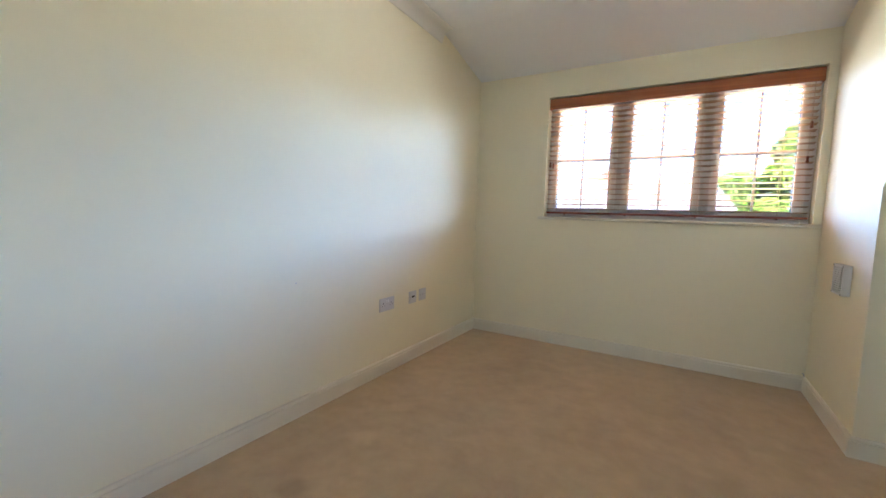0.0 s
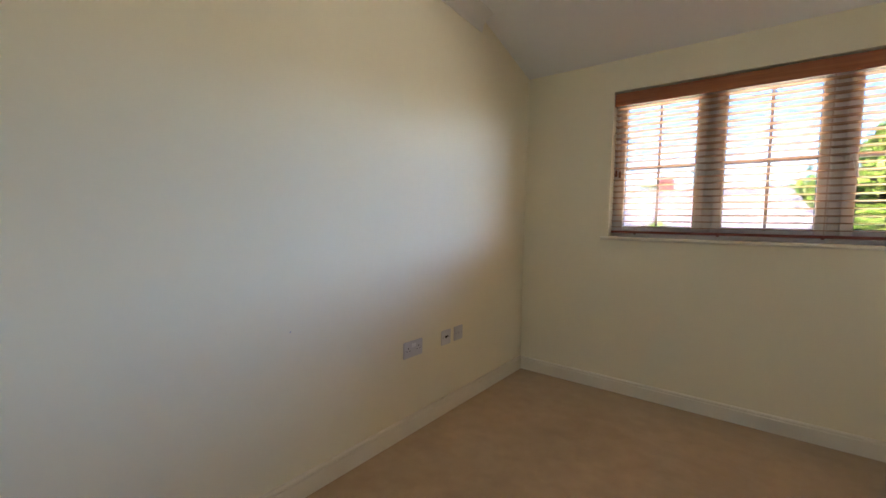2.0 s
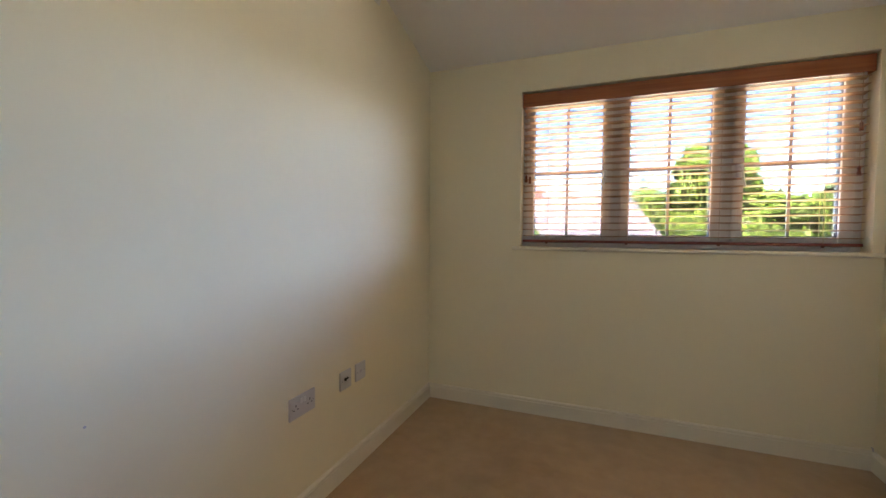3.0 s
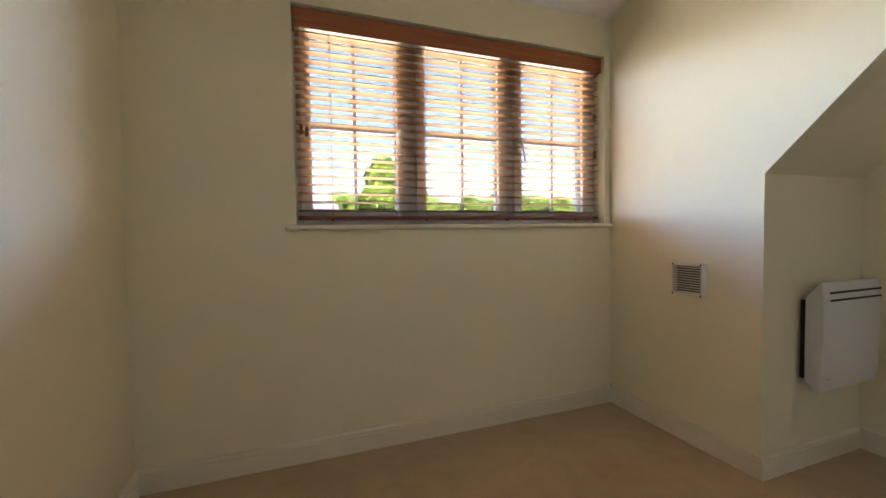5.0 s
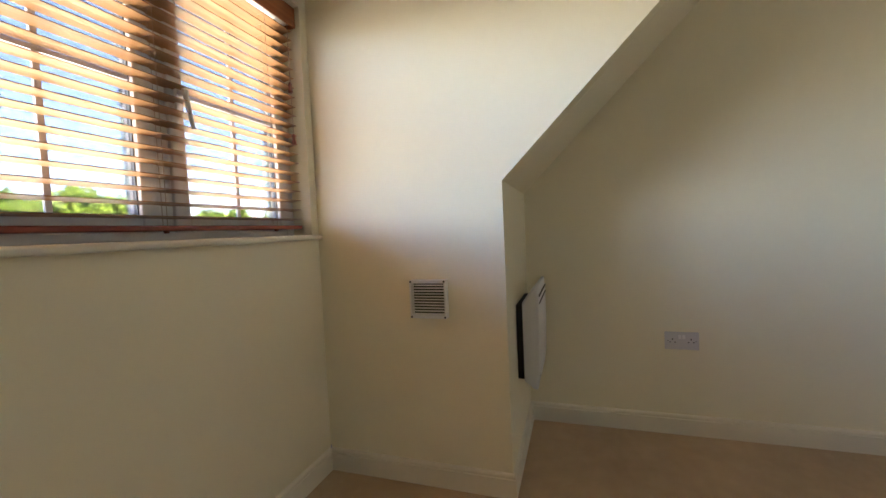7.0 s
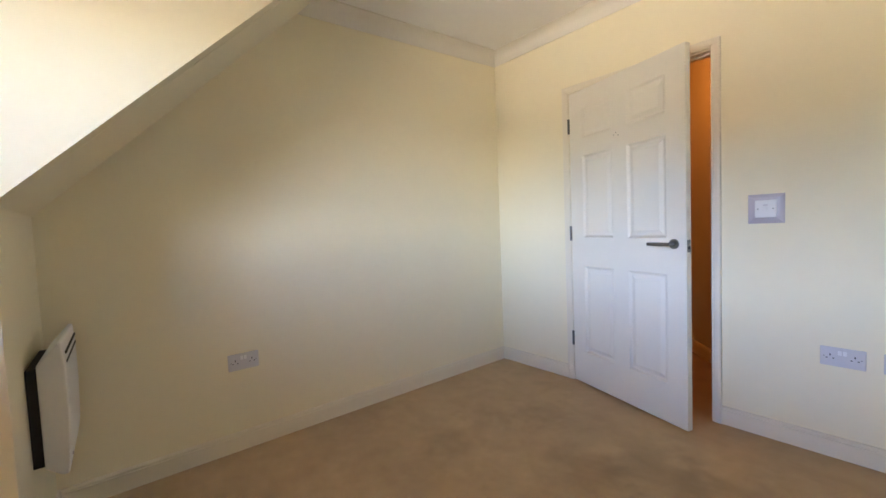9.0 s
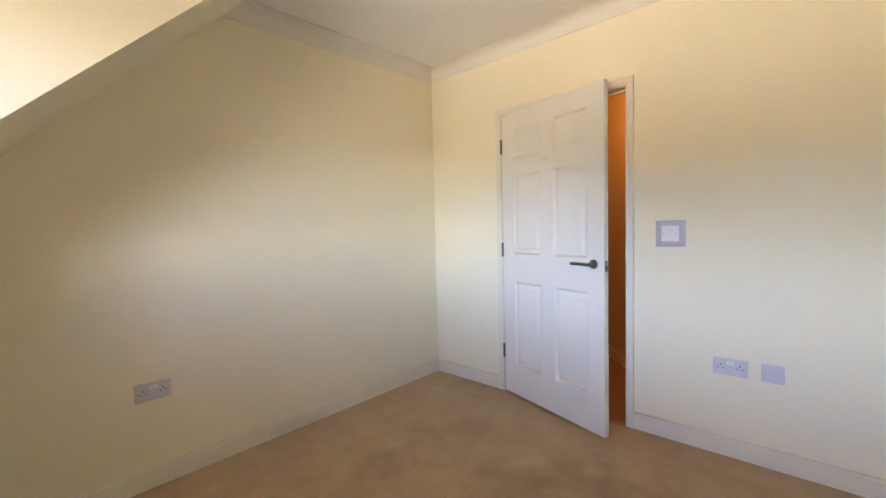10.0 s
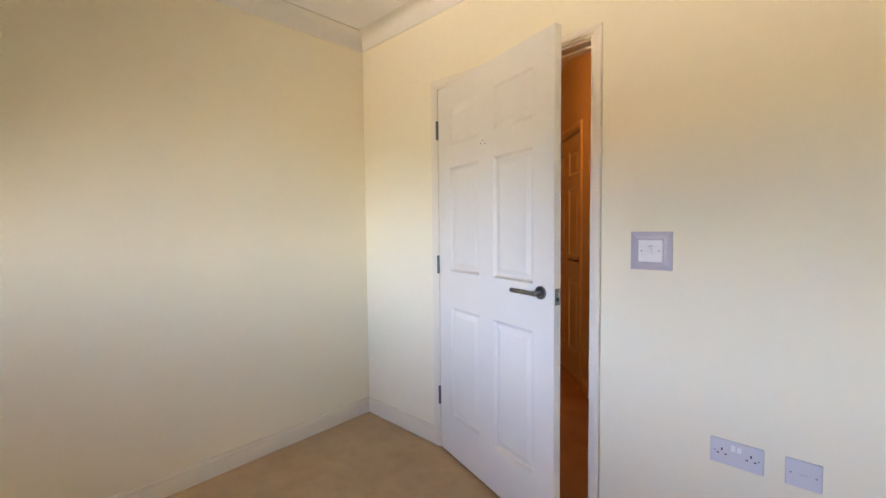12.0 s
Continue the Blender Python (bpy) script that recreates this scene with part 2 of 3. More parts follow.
def ceiling_height(y):
    return ZC - VIEW_TILT * y


YS = (ZK + YK - ZC) / (1 - VIEW_TILT)  # where the slope meets the ceiling
ZS = ceiling_height(YS)
ZD = 2.235          # dormer ceiling at the window wall
YD = 2.90           # where the dormer ceiling begins to fall
WX0, WX1, WZ0, WZ1 = 0.624, 2.320, 1.062, 2.030   # window opening
DX0, DX1, DZ = 1.510, 2.357, 2.000                # door opening inside its lining

# ---------------------------------------------------------------- structure
def structure(name, bm, mat, label, category):
    return tagged(part(name, bm, mat), label, category, kind="structure")


structure("floor", solid((-0.1, -0.06, -0.12), (3.15, 3.70, 0.0)), CARPET, "beige cut-pile carpet with trodden darker blotches", "floor")
structure("wall_west", solid((-0.12, -0.10, -0.1), (0.0, 3.72, 2.60)), WALL, "cream painted plaster wall with sockets above the skirting", "wall")
structure("wall_east", solid((X1, -0.10, -0.1), (X1 + 0.12, 2.86, 2.60)), WALL, "cream painted plaster wall under the sloping ceiling", "wall")

bm = bmesh.new()
box(bm, (0.0, YW, -0.1), (XC + 0.1, YW + 0.145, WZ0 - 0.022))
box(bm, (0.0, YW, WZ0 - 0.022), (WX0, YW + 0.145, 2.60))
box(bm, (WX1, YW, WZ0 - 0.022), (XC + 0.1, YW + 0.145, 2.60))
box(bm, (WX0, YW, WZ1), (WX1, YW + 0.145, 2.60))
structure("wall_north", bm, WALL, "cream painted dormer wall with a wide window recess", "wall")

bm = bmesh.new()
box(bm, (0.0, -0.10, -0.1), (DX0 - 0.03, 0.0, 2.60))
box(bm, (DX1 + 0.03, -0.10, -0.1), (X1, 0.0, 2.60))
box(bm, (DX0 - 0.03, -0.10, DZ + 0.03), (DX1 + 0.03, 0.0, 2.60))
structure("wall_south", bm, WALL, "cream painted wall with a doorway near the corner", "wall")

cheek = [(YK, -0.1), (YW, -0.1), (YW, 2.60), (YS - 0.09, 2.60), (YS, ZS), (YK, ZK)]
structure("wall_cheek", prism(bmesh.new(), cheek, lambda y, z: (XC, y, z), lambda y, z: (XC + 0.1, y, z)), WALL,
          "cream painted dormer cheek wall cut off by the roof slope", "wall")
structure("wall_knee", solid((XC + 0.1, YK, -0.1), (X1, YK + 0.11, ZK + 0.12)), WALL, "low cream painted knee wall behind the heater", "wall")

flat = [(0.0, ZC), (YD, ceiling_height(YD)), (YD, ZC + 0.095), (0.0, ZC + 0.095)]
structure("ceiling", prism(bmesh.new(), flat, lambda y, z: (0.0, y, z), lambda y, z: (X1, y, z)), CEIL, "flat white painted ceiling", "ceiling")
fall = [(YD, ceiling_height(YD)), (YW, ZD), (YW, ZC + 0.095), (YD, ZC + 0.095)]
structure("ceiling_dormer", prism(bmesh.new(), fall, lambda y, z: (0.0, y, z), lambda y, z: (XC, y, z)), CEIL,
          "white painted dormer ceiling falling towards the window", "ceiling")
slope = [(YS - 0.002, ZS - 0.001), (YK, ZK), (YK + 0.1, ZK + 0.1), (YS + 0.05, ZS + 0.14)]
structure("ceiling_slope", prism(bmesh.new(), slope, lambda y, z: (XC + 0.1, y, z), lambda y, z: (X1, y, z)), WALL,
          "cream painted sloping ceiling under the roof", "ceiling")

# skirting: a moulded board, its profile as (distance from the wall, height)
SKIRT = [(0.0, 0.0), (0.015, 0.0), (0.015, 0.0760), (0.0142, 0.0775), (0.0108, 0.0782), (0.0108, 0.0802), (0.0128, 0.0812), (0.0128, 0.0885), (0.0105, 0.0930), (0.0070, 0.0962), (0.0, 0.0975)]


def skirting(a, b, inward, trim=(0, 0)):
    """A run of skirting on the wall line a to b, standing out towards inward; trim mitres each end by that factor."""
    a, b, inw = Vector((*a, 0)), Vector((*b, 0)), Vector((*inward, 0))
    along = (b - a).normalized()
    p = prism(bmesh.new(), SKIRT, lambda u, v: a + inw * u + along * (u * trim[0]) + Vector((0, 0, v)),
              lambda u, v: b + inw * u - along * (u * trim[1]) + Vector((0, 0, v)))
    return structure("baseboard", p, GLOSS, "white satin-painted moulded skirting board", "skirting board")


skirting((0, 0), (0, YW), (1, 0), (1, 1))
skirting((0, YW), (XC, YW), (0, -1), (1, 1))
skirting((XC, YW), (XC, YK), (-1, 0), (1, -1))
skirting((XC, YK), (X1, YK), (0, -1), (-1, 1))
skirting((X1, YK), (X1, 0), (-1, 0), (1, 1))
skirting((X1, 0), (DX1 + 0.052, 0), (0, 1), (1, 0))
skirting((DX0 - 0.047, 0), (0, 0), (0, 1), (0, 1))

# cornice: a cove with a small step at each edge, as (distance from the wall, drop from the ceiling)
COVING = [(0.0, 0.0), (0.090, 0.0), (0.090, 0.006), (0.082, 0.008)]
COVING += [(0.082 - 0.072 * math.sin(k * math.pi / 16), 0.080 - 0.072 * math.cos(k * math.pi / 16)) for k in range(1, 8)]
COVING += [(0.008, 0.082), (0.006, 0.089), (0.0, 0.089)]


def cornice(a, b, inward, trim):
    a, b, inw = Vector((*a, ceiling_height(a[1]))), Vector((*b, ceiling_height(b[1]))), Vector((*inward, 0))
    along = (b - a).normalized()
    p = prism(bmesh.new(), COVING, lambda u, v: a + inw * u + along * (u * trim[0]) - Vector((0, 0, v)),
              lambda u, v: b + inw * u - along * (u * trim[1]) - Vector((0, 0, v)))
    ob = structure("cornice", p, COVE, "white plaster coved cornice", "cornice")
    ob.data.shade_smooth()
    ob.data.set_sharp_from_angle(angle=radians(28))
    return ob


cornice((0, 0), (0, 2.885), (1, 0), (1, 0))
cornice((X1, 0), (0, 0), (0, 1), (1, 1))
cornice((X1, YS + 0.088), (X1, 0), (-1, 0), (0, 1))

# ---------------------------------------------------------------- the hall beyond the door
structure("hall_floor", solid((0.6, -3.0, -0.12), (3.9, -0.06, -0.002)), CARPET, "beige hall carpet in warm lamp light", "floor")
# hall ceiling and outer walls stand out of view, added to block daylight
structure("hall_ceiling", solid((0.6, -3.0, 2.60), (3.9, 0.0, 2.70)), CEIL, "unseen white hall ceiling, added to close the hall against daylight", "ceiling")
structure("hall_wall_west", solid((0.6, -3.0, -0.1), (0.7, -0.10, 2.60)), HALLW, "unseen cream hall wall, added to close the hall against daylight", "wall")
structure("hall_wall_east", solid((3.8, -3.0, -0.1), (3.9, -0.10, 2.60)), HALLW, "unseen cream hall wall, added to close the hall against daylight", "wall")
structure("hall_daylight_block", solid((X1 + 0.12, -0.10, -0.1), (3.9, 0.0, 2.60)), HALLW, "unseen cream hall wall, added to close the hall against daylight", "wall")
structure("hall_wall_south", solid((0.7, -3.0, -0.1), (3.8, -2.9, 2.60)), HALLW, "unseen cream hall wall, added to close the hall against daylight", "wall")
# slanting partition with a door in it: local x runs along the wall, local y into it
SLANT = pose(2.116, -1.317, 0, 0, 0, -46.0)
bm = bmesh.new()
box(bm, (-1.30, -0.10, -0.1), (0.0, 0.0, 2.60))
box(bm, (0.0, -0.10, 2.03), (0.80, 0.0, 2.60))
box(bm, (0.80, -0.10, -0.1), (1.90, 0.0, 2.60))
ob = structure("hall_partition", bm, HALLW, "cream painted slanting hall partition", "wall")
ob.matrix_basis = SLANT
p = prism(bmesh.new(), SKIRT, lambda u, v: (-1.2, u, v), lambda u, v: (-0.06, u, v))
structure("hall_baseboard", p, GLOSS, "white painted hall skirting board", "skirting board").matrix_basis = SLANT


# ---------------------------------------------------------------- doors
def panel_leaf(w, h, t):
    """A moulded six-panel door leaf: x from 0 to w, faces at y = 0 and y = -t."""
    stile, mid = 0.110, 0.105
    cols = [(stile, (w - mid) / 2), ((w + mid) / 2, w - stile)]
    rows = [(0.215, 0.815), (1.005, 1.555), (1.665, 1.865)]
    k = h / 1.981
    rows = [(a * k, b * k) for a, b in rows]
    xs = sorted({0.0, w, *[v for c in cols for v in c]})
    zs = sorted({0.0, h, *[v for r in rows for v in r]})
    bm = bmesh.new()
    for side, y0 in ((1, 0.0), (-1, -t)):
        grid = {}
        for x in xs:
            for z in zs:
                grid[x, z] = bm.verts.new((x, y0, z))
        for i in range(len(xs) - 1):
            for j in range(len(zs) - 1):
                q = [grid[xs[i], zs[j]], grid[xs[i + 1], zs[j]], grid[xs[i + 1], zs[j + 1]], grid[xs[i], zs[j + 1]]]
                hole = any(abs(xs[i] - c[0]) < 1e-6 for c in cols) and any(abs(zs[j] - r[0]) < 1e-6 for r in rows)
                if not hole:
                    bm.faces.new(q)
                    continue
                # moulding: down into a groove, along it, and up to a raised field
                ring = q
                for inset, depth in ((0.004, 0.0015), (0.011, 0.0080), (0.017, 0.0105), (0.023, 0.0105), (0.046, 0.0025)):
                    x0, x1, z0, z1 = xs[i] + inset, xs[i + 1] - inset, zs[j] + inset, zs[j + 1] - inset
                    nxt = [bm.verts.new((x, y0 - side * depth, z)) for x, z in ((x0, z0), (x1, z0), (x1, z1), (x0, z1))]
                    for e in range(4):
                        bm.faces.new((ring[e], ring[(e + 1) % 4], nxt[(e + 1) % 4], nxt[e]))
                    ring = nxt
                bm.faces.new(ring)
    rim = [(0, 0), (w, 0), (w, h), (0, h)]
    for (xa, za), (xb, zb) in zip(rim, rim[1:] + rim[:1]):
        bm.faces.new([bm.verts.new(c) for c in ((xa, 0, za), (xb, 0, zb), (xb, -t, zb), (xa, -t, za))])
    bmesh.ops.remove_doubles(bm, verts=bm.verts, dist=1e-5)
    bmesh.ops.recalc_face_normals(bm, faces=bm.faces)
    return bm


def lever(bm, x, z, y, out, toward):
    """A round rose with a straight round-bar lever, on a face at y that looks along out (+1 or -1)."""
    rod(bm, (x, y, z), (x, y + out * 0.008, z), 0.026, sides=28)
    rod(bm, (x, y + out * 0.006, z), (x, y + out * 0.046, z), 0.0095, sides=18)
    rod(bm, (x - toward * 0.0095, y + out * 0.046, z), (x + toward * 0.125, y + out * 0.046, z), 0.0095, sides=18)
    return bm


LW, LH, LT = 0.838, 1.981, 0.035
SWING = math.degrees(math.atan2(0.2326, 0.805))
door = thing("door_1", "white six-panel door standing ajar with a steel lever handle", "door", pose(2.352, 0.020, 0.012, 0, 0, 180 - SWING), kind="structure")
# local x runs from the hinges to the latch edge; the room face looks along local -y
leaf = part("leaf", panel_leaf(LW, LH, LT), DOORP, door)
leaf.location = (0.004, LT, 0)
bm = bmesh.new()
lever(bm, LW - 0.062, 0.977, 0.0, -1, -1)
part("door_handle", bm, STEEL, door, "brushed steel lever handle on a round rose", 40)
bm = bmesh.new()
lever(bm, LW - 0.062, 0.977, LT, 1, -1)
part("door_handle", bm, STEEL, door, "brushed steel lever handle on a round rose", 40)
bm = solid((LW + 0.0035, 0.005, 0.935), (LW + 0.0054, 0.030, 0.999), 0.0004, 1)
latch = part("latch_plate", bm, STEEL, door, "steel latch plate in the door's edge")
part("latch_bolt", prism(bmesh.new(), [(0.011, 0.968), (0.024, 0.968), (0.024, 0.984), (0.011, 0.984)], lambda u, v: (LW + 0.004, u, v), lambda u, v: (LW + 0.008 + (0.024 - u) * 0.5, u, v)), BRASS, latch)
# solid block; the recess's shade is put into its colour
part("bolt_recess", solid((LW + 0.0050, 0.010, 0.950), (LW + 0.0058, 0.025, 0.964)), DARK, latch, "near-black block for the shade in the recess below the bolt")
for hz in (0.295, 1.035, 1.770):
    bm = bmesh.new()
    rod(bm, (-0.004, -0.004, hz - 0.05), (-0.004, -0.004, hz + 0.05), 0.0065)
    for k in range(5):
        rod(bm, (-0.004, -0.004, hz - 0.05 + k * 0.0205), (-0.004, -0.004, hz - 0.032 + k * 0.0205), 0.0074)
    box(bm, (-0.002, -0.0014, hz - 0.05), (0.0, 0.030, hz + 0.05))
    part("hinge", bm, HINGE, door, "steel butt hinge", 40)
# holes are near-black pegs, with the shade inside them given as colour
for dx, dz in ((0.385, 1.628), (0.420, 1.622), (0.402, 1.640)):
    bm = bmesh.new()
    rod(bm, (dx, -0.0006, dz), (dx, 0.004, dz), 0.0028, sides=10)
    part("screw_hole", bm, DARK, door)

# lining and architrave round the opening
frame_1 = thing("door_frame_1", "white painted door lining with moulded architrave", "door frame", kind="structure")
for lo, hi in (((DX0 - 0.028, -0.104, 0), (DX0, 0.004, DZ + 0.028)), ((DX1, -0.104, 0), (DX1 + 0.028, 0.004, DZ + 0.028)), ((DX0, -0.104, DZ), (DX1, 0.004, DZ + 0.028))):
    part("lining", solid(lo, hi, 0.001, 1), GLOSS, frame_1)
for lo, hi in (((DX0, -0.070, 0), (DX0 + 0.012, -0.036, DZ)), ((DX1 - 0.012, -0.070, 0), (DX1, -0.036, DZ)), ((DX0 + 0.012, -0.070, DZ - 0.012), (DX1 - 0.012, -0.036, DZ))):
    part("door_stop", solid(lo, hi, 0.001, 1), GLOSS, frame_1)
ARCH = [(0.0, 0.0), (0.0, 0.009), (0.004, 0.012), (0.012, 0.0125), (0.014, 0.015), (0.030, 0.018), (0.040, 0.018), (0.044, 0.0145), (0.044, 0.0)]


def architrave(parent, x0, x1, z1, y0, out, mat=GLOSS):
    """Mitred moulding round an opening x0 to x1, up to z1, on a wall face at y0 that looks along out; parent places it."""
    part("architrave", prism(bmesh.new(), ARCH, lambda u, v: (x0 - u, y0 + out * v, 0), lambda u, v: (x0 - u, y0 + out * v, z1 + u)), mat, parent)
    part("architrave", prism(bmesh.new(), ARCH, lambda u, v: (x1 + u, y0 + out * v, 0), lambda u, v: (x1 + u, y0 + out * v, z1 + u)), mat, parent)
    part("architrave", prism(bmesh.new(), ARCH, lambda u, v: (x0 - u, y0 + out * v, z1 + u), lambda u, v: (x1 + u, y0 + out * v, z1 + u)), mat, parent)


architrave(frame_1, DX0 - 0.003, DX1 + 0.008, DZ + 0.010, 0.002, 1)
part("strike_plate", solid((DX0, -0.030, 0.945), (DX0 + 0.0015, -0.004, 1.02), 0.0004, 1), BRASS, frame_1, "steel strike plate")

door_2 = thing("door_2", "white six-panel hall door, closed, in warm light", "door", SLANT @ pose(0.02, -0.02, 0.01), kind="structure")
part("leaf", panel_leaf(0.762, 1.981, 0.035), DOORP, door_2)
bm = bmesh.new()
lever(bm, 0.062, 0.977, 0.0, 1, 1)
part("door_handle", bm, STEEL, door_2, "dark steel lever handle", 40)
frame_2 = thing("door_frame_2", "white painted hall door frame with architrave", "door frame", SLANT, kind="structure")
for lo, hi in (((0.0, -0.1, 0), (0.018, 0.003, 2.0)), ((0.784, -0.1, 0), (0.80, 0.003, 2.0)), ((0.0, -0.1, 2.0), (0.80, 0.003, 2.03))):
    part("lining", solid(lo, hi, 0.001, 1), GLOSS, frame_2)
architrave(frame_2, 0.012, 0.79, 2.008, 0.003, 1)

# ---------------------------------------------------------------- window
win = thing("window_1", "white uPVC three-light window with grey glazing bars", "window", kind="structure")
FY0, FY1 = 3.665, 3.735            # frame depth
GL = [(0.700, 1.098), (1.255, 1.662), (1.820, 2.222)]   # clear glass, left to right
GZ0, GZ1 = 1.140, 1.935
sill = tagged(part("window_sill", solid((0.577, YW - 0.026, WZ0 - 0.022), (XC - 0.002, FY0 + 0.02, WZ0 + 0.001), 0.009, 4), GLOSS, None, "", 40), "white painted window board with a rounded nose", "window sill", kind="structure")
ZB = WZ0 + 0.001
for lo, hi in (((WX0, FY0, ZB), (WX0 + 0.030, FY1, WZ1)), ((WX1 - 0.045, FY0, ZB), (WX1, FY1, WZ1)), ((WX0 + 0.030, FY0, ZB), (WX1 - 0.045, FY1, ZB + 0.032)), ((WX0 + 0.030, FY0, WZ1 - 0.045), (WX1 - 0.045, FY1, WZ1)),
               ((1.147, FY0, ZB + 0.032), (1.207, FY1, WZ1 - 0.045)), ((1.711, FY0, ZB + 0.032), (1.771, FY1, WZ1 - 0.045))):
    part("window_frame", solid(lo, hi, 0.004, 2), UPVC, win)
for k, (a, b) in enumerate(GL):
    s0 = (WX0 + 0.022, 1.200, 1.764)[k]
    s1 = (1.154, 1.718, WX1 - 0.037)[k]
    z0, z1 = ZB + 0.024, WZ1 - 0.037
    sy = FY0 - 0.012
    sash = part("sash", box(box(box(box(bmesh.new(), (s0, sy, z0), (a - 0.004, FY1 - 0.01, z1), 0.005), (b + 0.004, sy, z0), (s1, FY1 - 0.01, z1), 0.005),
                (a - 0.004, sy, z0), (b + 0.004, FY1 - 0.01, GZ0 - 0.004), 0.005), (a - 0.004, sy, GZ1 + 0.004), (b + 0.004, FY1 - 0.01, z1), 0.005), UPVC, win)
    bm = bmesh.new()
    gy0, gy1 = sy + 0.016, sy + 0.030
    for lo, hi in (((a - 0.006, gy0, GZ0 - 0.006), (a, gy1, GZ1 + 0.006)), ((b, gy0, GZ0 - 0.006), (b + 0.006, gy1, GZ1 + 0.006)), ((a, gy0, GZ0 - 0.006), (b, gy1, GZ0)), ((a, gy0, GZ1), (b, gy1, GZ1 + 0.006))):
        box(bm, lo, hi)
    part("gasket", bm, GASKET, sash, "dark rubber glazing gasket")
    cx = (a + b) / 2
    part("glazing_bar", solid((cx - 0.007, gy0 - 0.004, GZ0), (cx + 0.007, gy0 + 0.004, GZ1)), BAR, sash, "grey glazing bar across the pane")
    part("glazing_bar", solid((a, gy0 - 0.003, 1.514), (b, gy0 + 0.003, 1.527)), BAR, sash, "grey glazing bar across the pane")
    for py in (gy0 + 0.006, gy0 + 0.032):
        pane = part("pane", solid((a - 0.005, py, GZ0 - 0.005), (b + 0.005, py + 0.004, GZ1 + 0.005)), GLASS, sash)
        # lamp and sky light skip the pane; its dark tint dims the view out
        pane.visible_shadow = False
for hx, lean in ((1.118, -0.012), (1.795, 0.016)):
    hy = FY0 - 0.012
    bm = solid((hx - 0.012, hy - 0.012, 1.45), (hx + 0.012, hy, 1.53), 0.003)
    rod(bm, (hx, hy - 0.008, 1.515), (hx, hy - 0.034, 1.515), 0.009)
    box(bm, (hx - 0.009, hy - 0.042, 1.505), (hx + 0.009, hy - 0.030, 1.525), 0.003)
    rod(bm, (hx, hy - 0.036, 1.515), (hx + lean, hy - 0.042, 1.405), 0.008, 0.006)
    part("window_handle", bm, UPVC, win, "white window catch handle", 40)

# ---------------------------------------------------------------- blind
BX0, BX1, BY = 0.634, 2.303, 3.633
blind = thing("venetian_blind", "orange-brown wooden venetian blind lowered with slats open", "blind")
bm = solid((0.628, 3.590, 1.937), (2.312, 3.600, 2.020), 0.003)
box(bm, (0.628, 3.600, 1.937), (0.636, 3.645, 2.020), 0.002)
box(bm, (2.304, 3.600, 1.937), (2.312, 3.645, 2.020), 0.002)
part("valance", bm, VALANCE, blind, "dark orange stained wooden valance")
part("headrail", solid((0.640, 3.606, 1.950), (2.300, 3.656, 2.000), 0.003), PLASTIC, blind, "pale steel headrail")
part("bottom_rail", solid((BX0, BY - 0.026, 1.090), (BX1, BY + 0.026, 1.106), 0.004), RAIL, blind, "dark red-brown wooden bottom rail")
PITCH, N = 0.0397, 21
prof = [(-0.025, -0.0011), (-0.012, 0.0004), (0.0, 0.0010), (0.012, 0.0004), (0.025, -0.0011), (0.025, 0.0014), (0.012, 0.0030), (0.0, 0.0036), (-0.012, 0.0030), (-0.025, 0.0014)]
me_first = None
for k in range(N):
    z = 1.106 + 0.024 + k * PITCH
    if me_first is None:
        s = part("slat", prism(bmesh.new(), prof, lambda u, v: (BX0, u, v), lambda u, v: (BX1, u, v)), SLAT, blind)
        me_first = s.data
    else:
        s = new("slat", me_first)
        s.parent = blind
    s.location = (random.uniform(-0.0015, 0.0015), BY, z)
    s.rotation_euler = (radians(random.uniform(-1.0, 1.0) - 5.0), radians(random.uniform(-0.05, 0.05)), 0)
LADDER = (0.784, 1.241, 1.700, 2.148)
for x in LADDER:
    bm = bmesh.new()
    for dy in (-0.0262, 0.0262):
        rod(bm, (x, BY + dy, 1.10), (x, BY + dy, 1.955), 0.0008, sides=6)
    rod(bm, (x + 0.006, BY, 1.095), (x + 0.006, BY, 1.955), 0.0008, sides=6)
    for k in range(N):
        z = 1.106 + 0.0225 + k * PITCH
        rod(bm, (x - 0.004, BY - 0.026, z), (x - 0.004, BY + 0.026, z), 0.0008, sides=6)
    part("ladder_cord", bm, CORD, blind, "brown ladder cord")
    bm = bmesh.new()
    rod(bm, (x, BY - 0.020, 1.083), (x, BY - 0.020, 1.091), 0.006, 0.009)
    part("cord_plug", bm, ACORN, blind)


def tassel(x, y, z, top):
    """A pull cord that hangs from the headrail with a turned wooden toggle."""
    bm = bmesh.new()
    rod(bm, (x, y, z), (x, y, top), 0.0011, sides=6)
    cord = part("pull_cord", bm, CORD, blind, "brown pull cord")
    bm = bmesh.new()
    rod(bm, (x, y, z + 0.004), (x, y, z + 0.012), 0.008, 0.004)
    rod(bm, (x, y, z - 0.010), (x, y, z + 0.004), 0.006, 0.008)
    rod(bm, (x, y, z - 0.026), (x, y, z - 0.010), 0.0095, 0.006)
    rod(bm, (x, y, z - 0.032), (x, y, z - 0.026), 0.007, 0.0095)
    part("toggle", bm, ACORN, cord, "turned dark wooden toggle", 50)


tassel(0.655, 3.594, 1.500, 1.945)
tassel(0.678, 3.596, 1.492, 1.945)
tassel(2.268, 3.598, 1.475, 1.945)
tassel(2.272, 3.604, 1.690, 1.945)


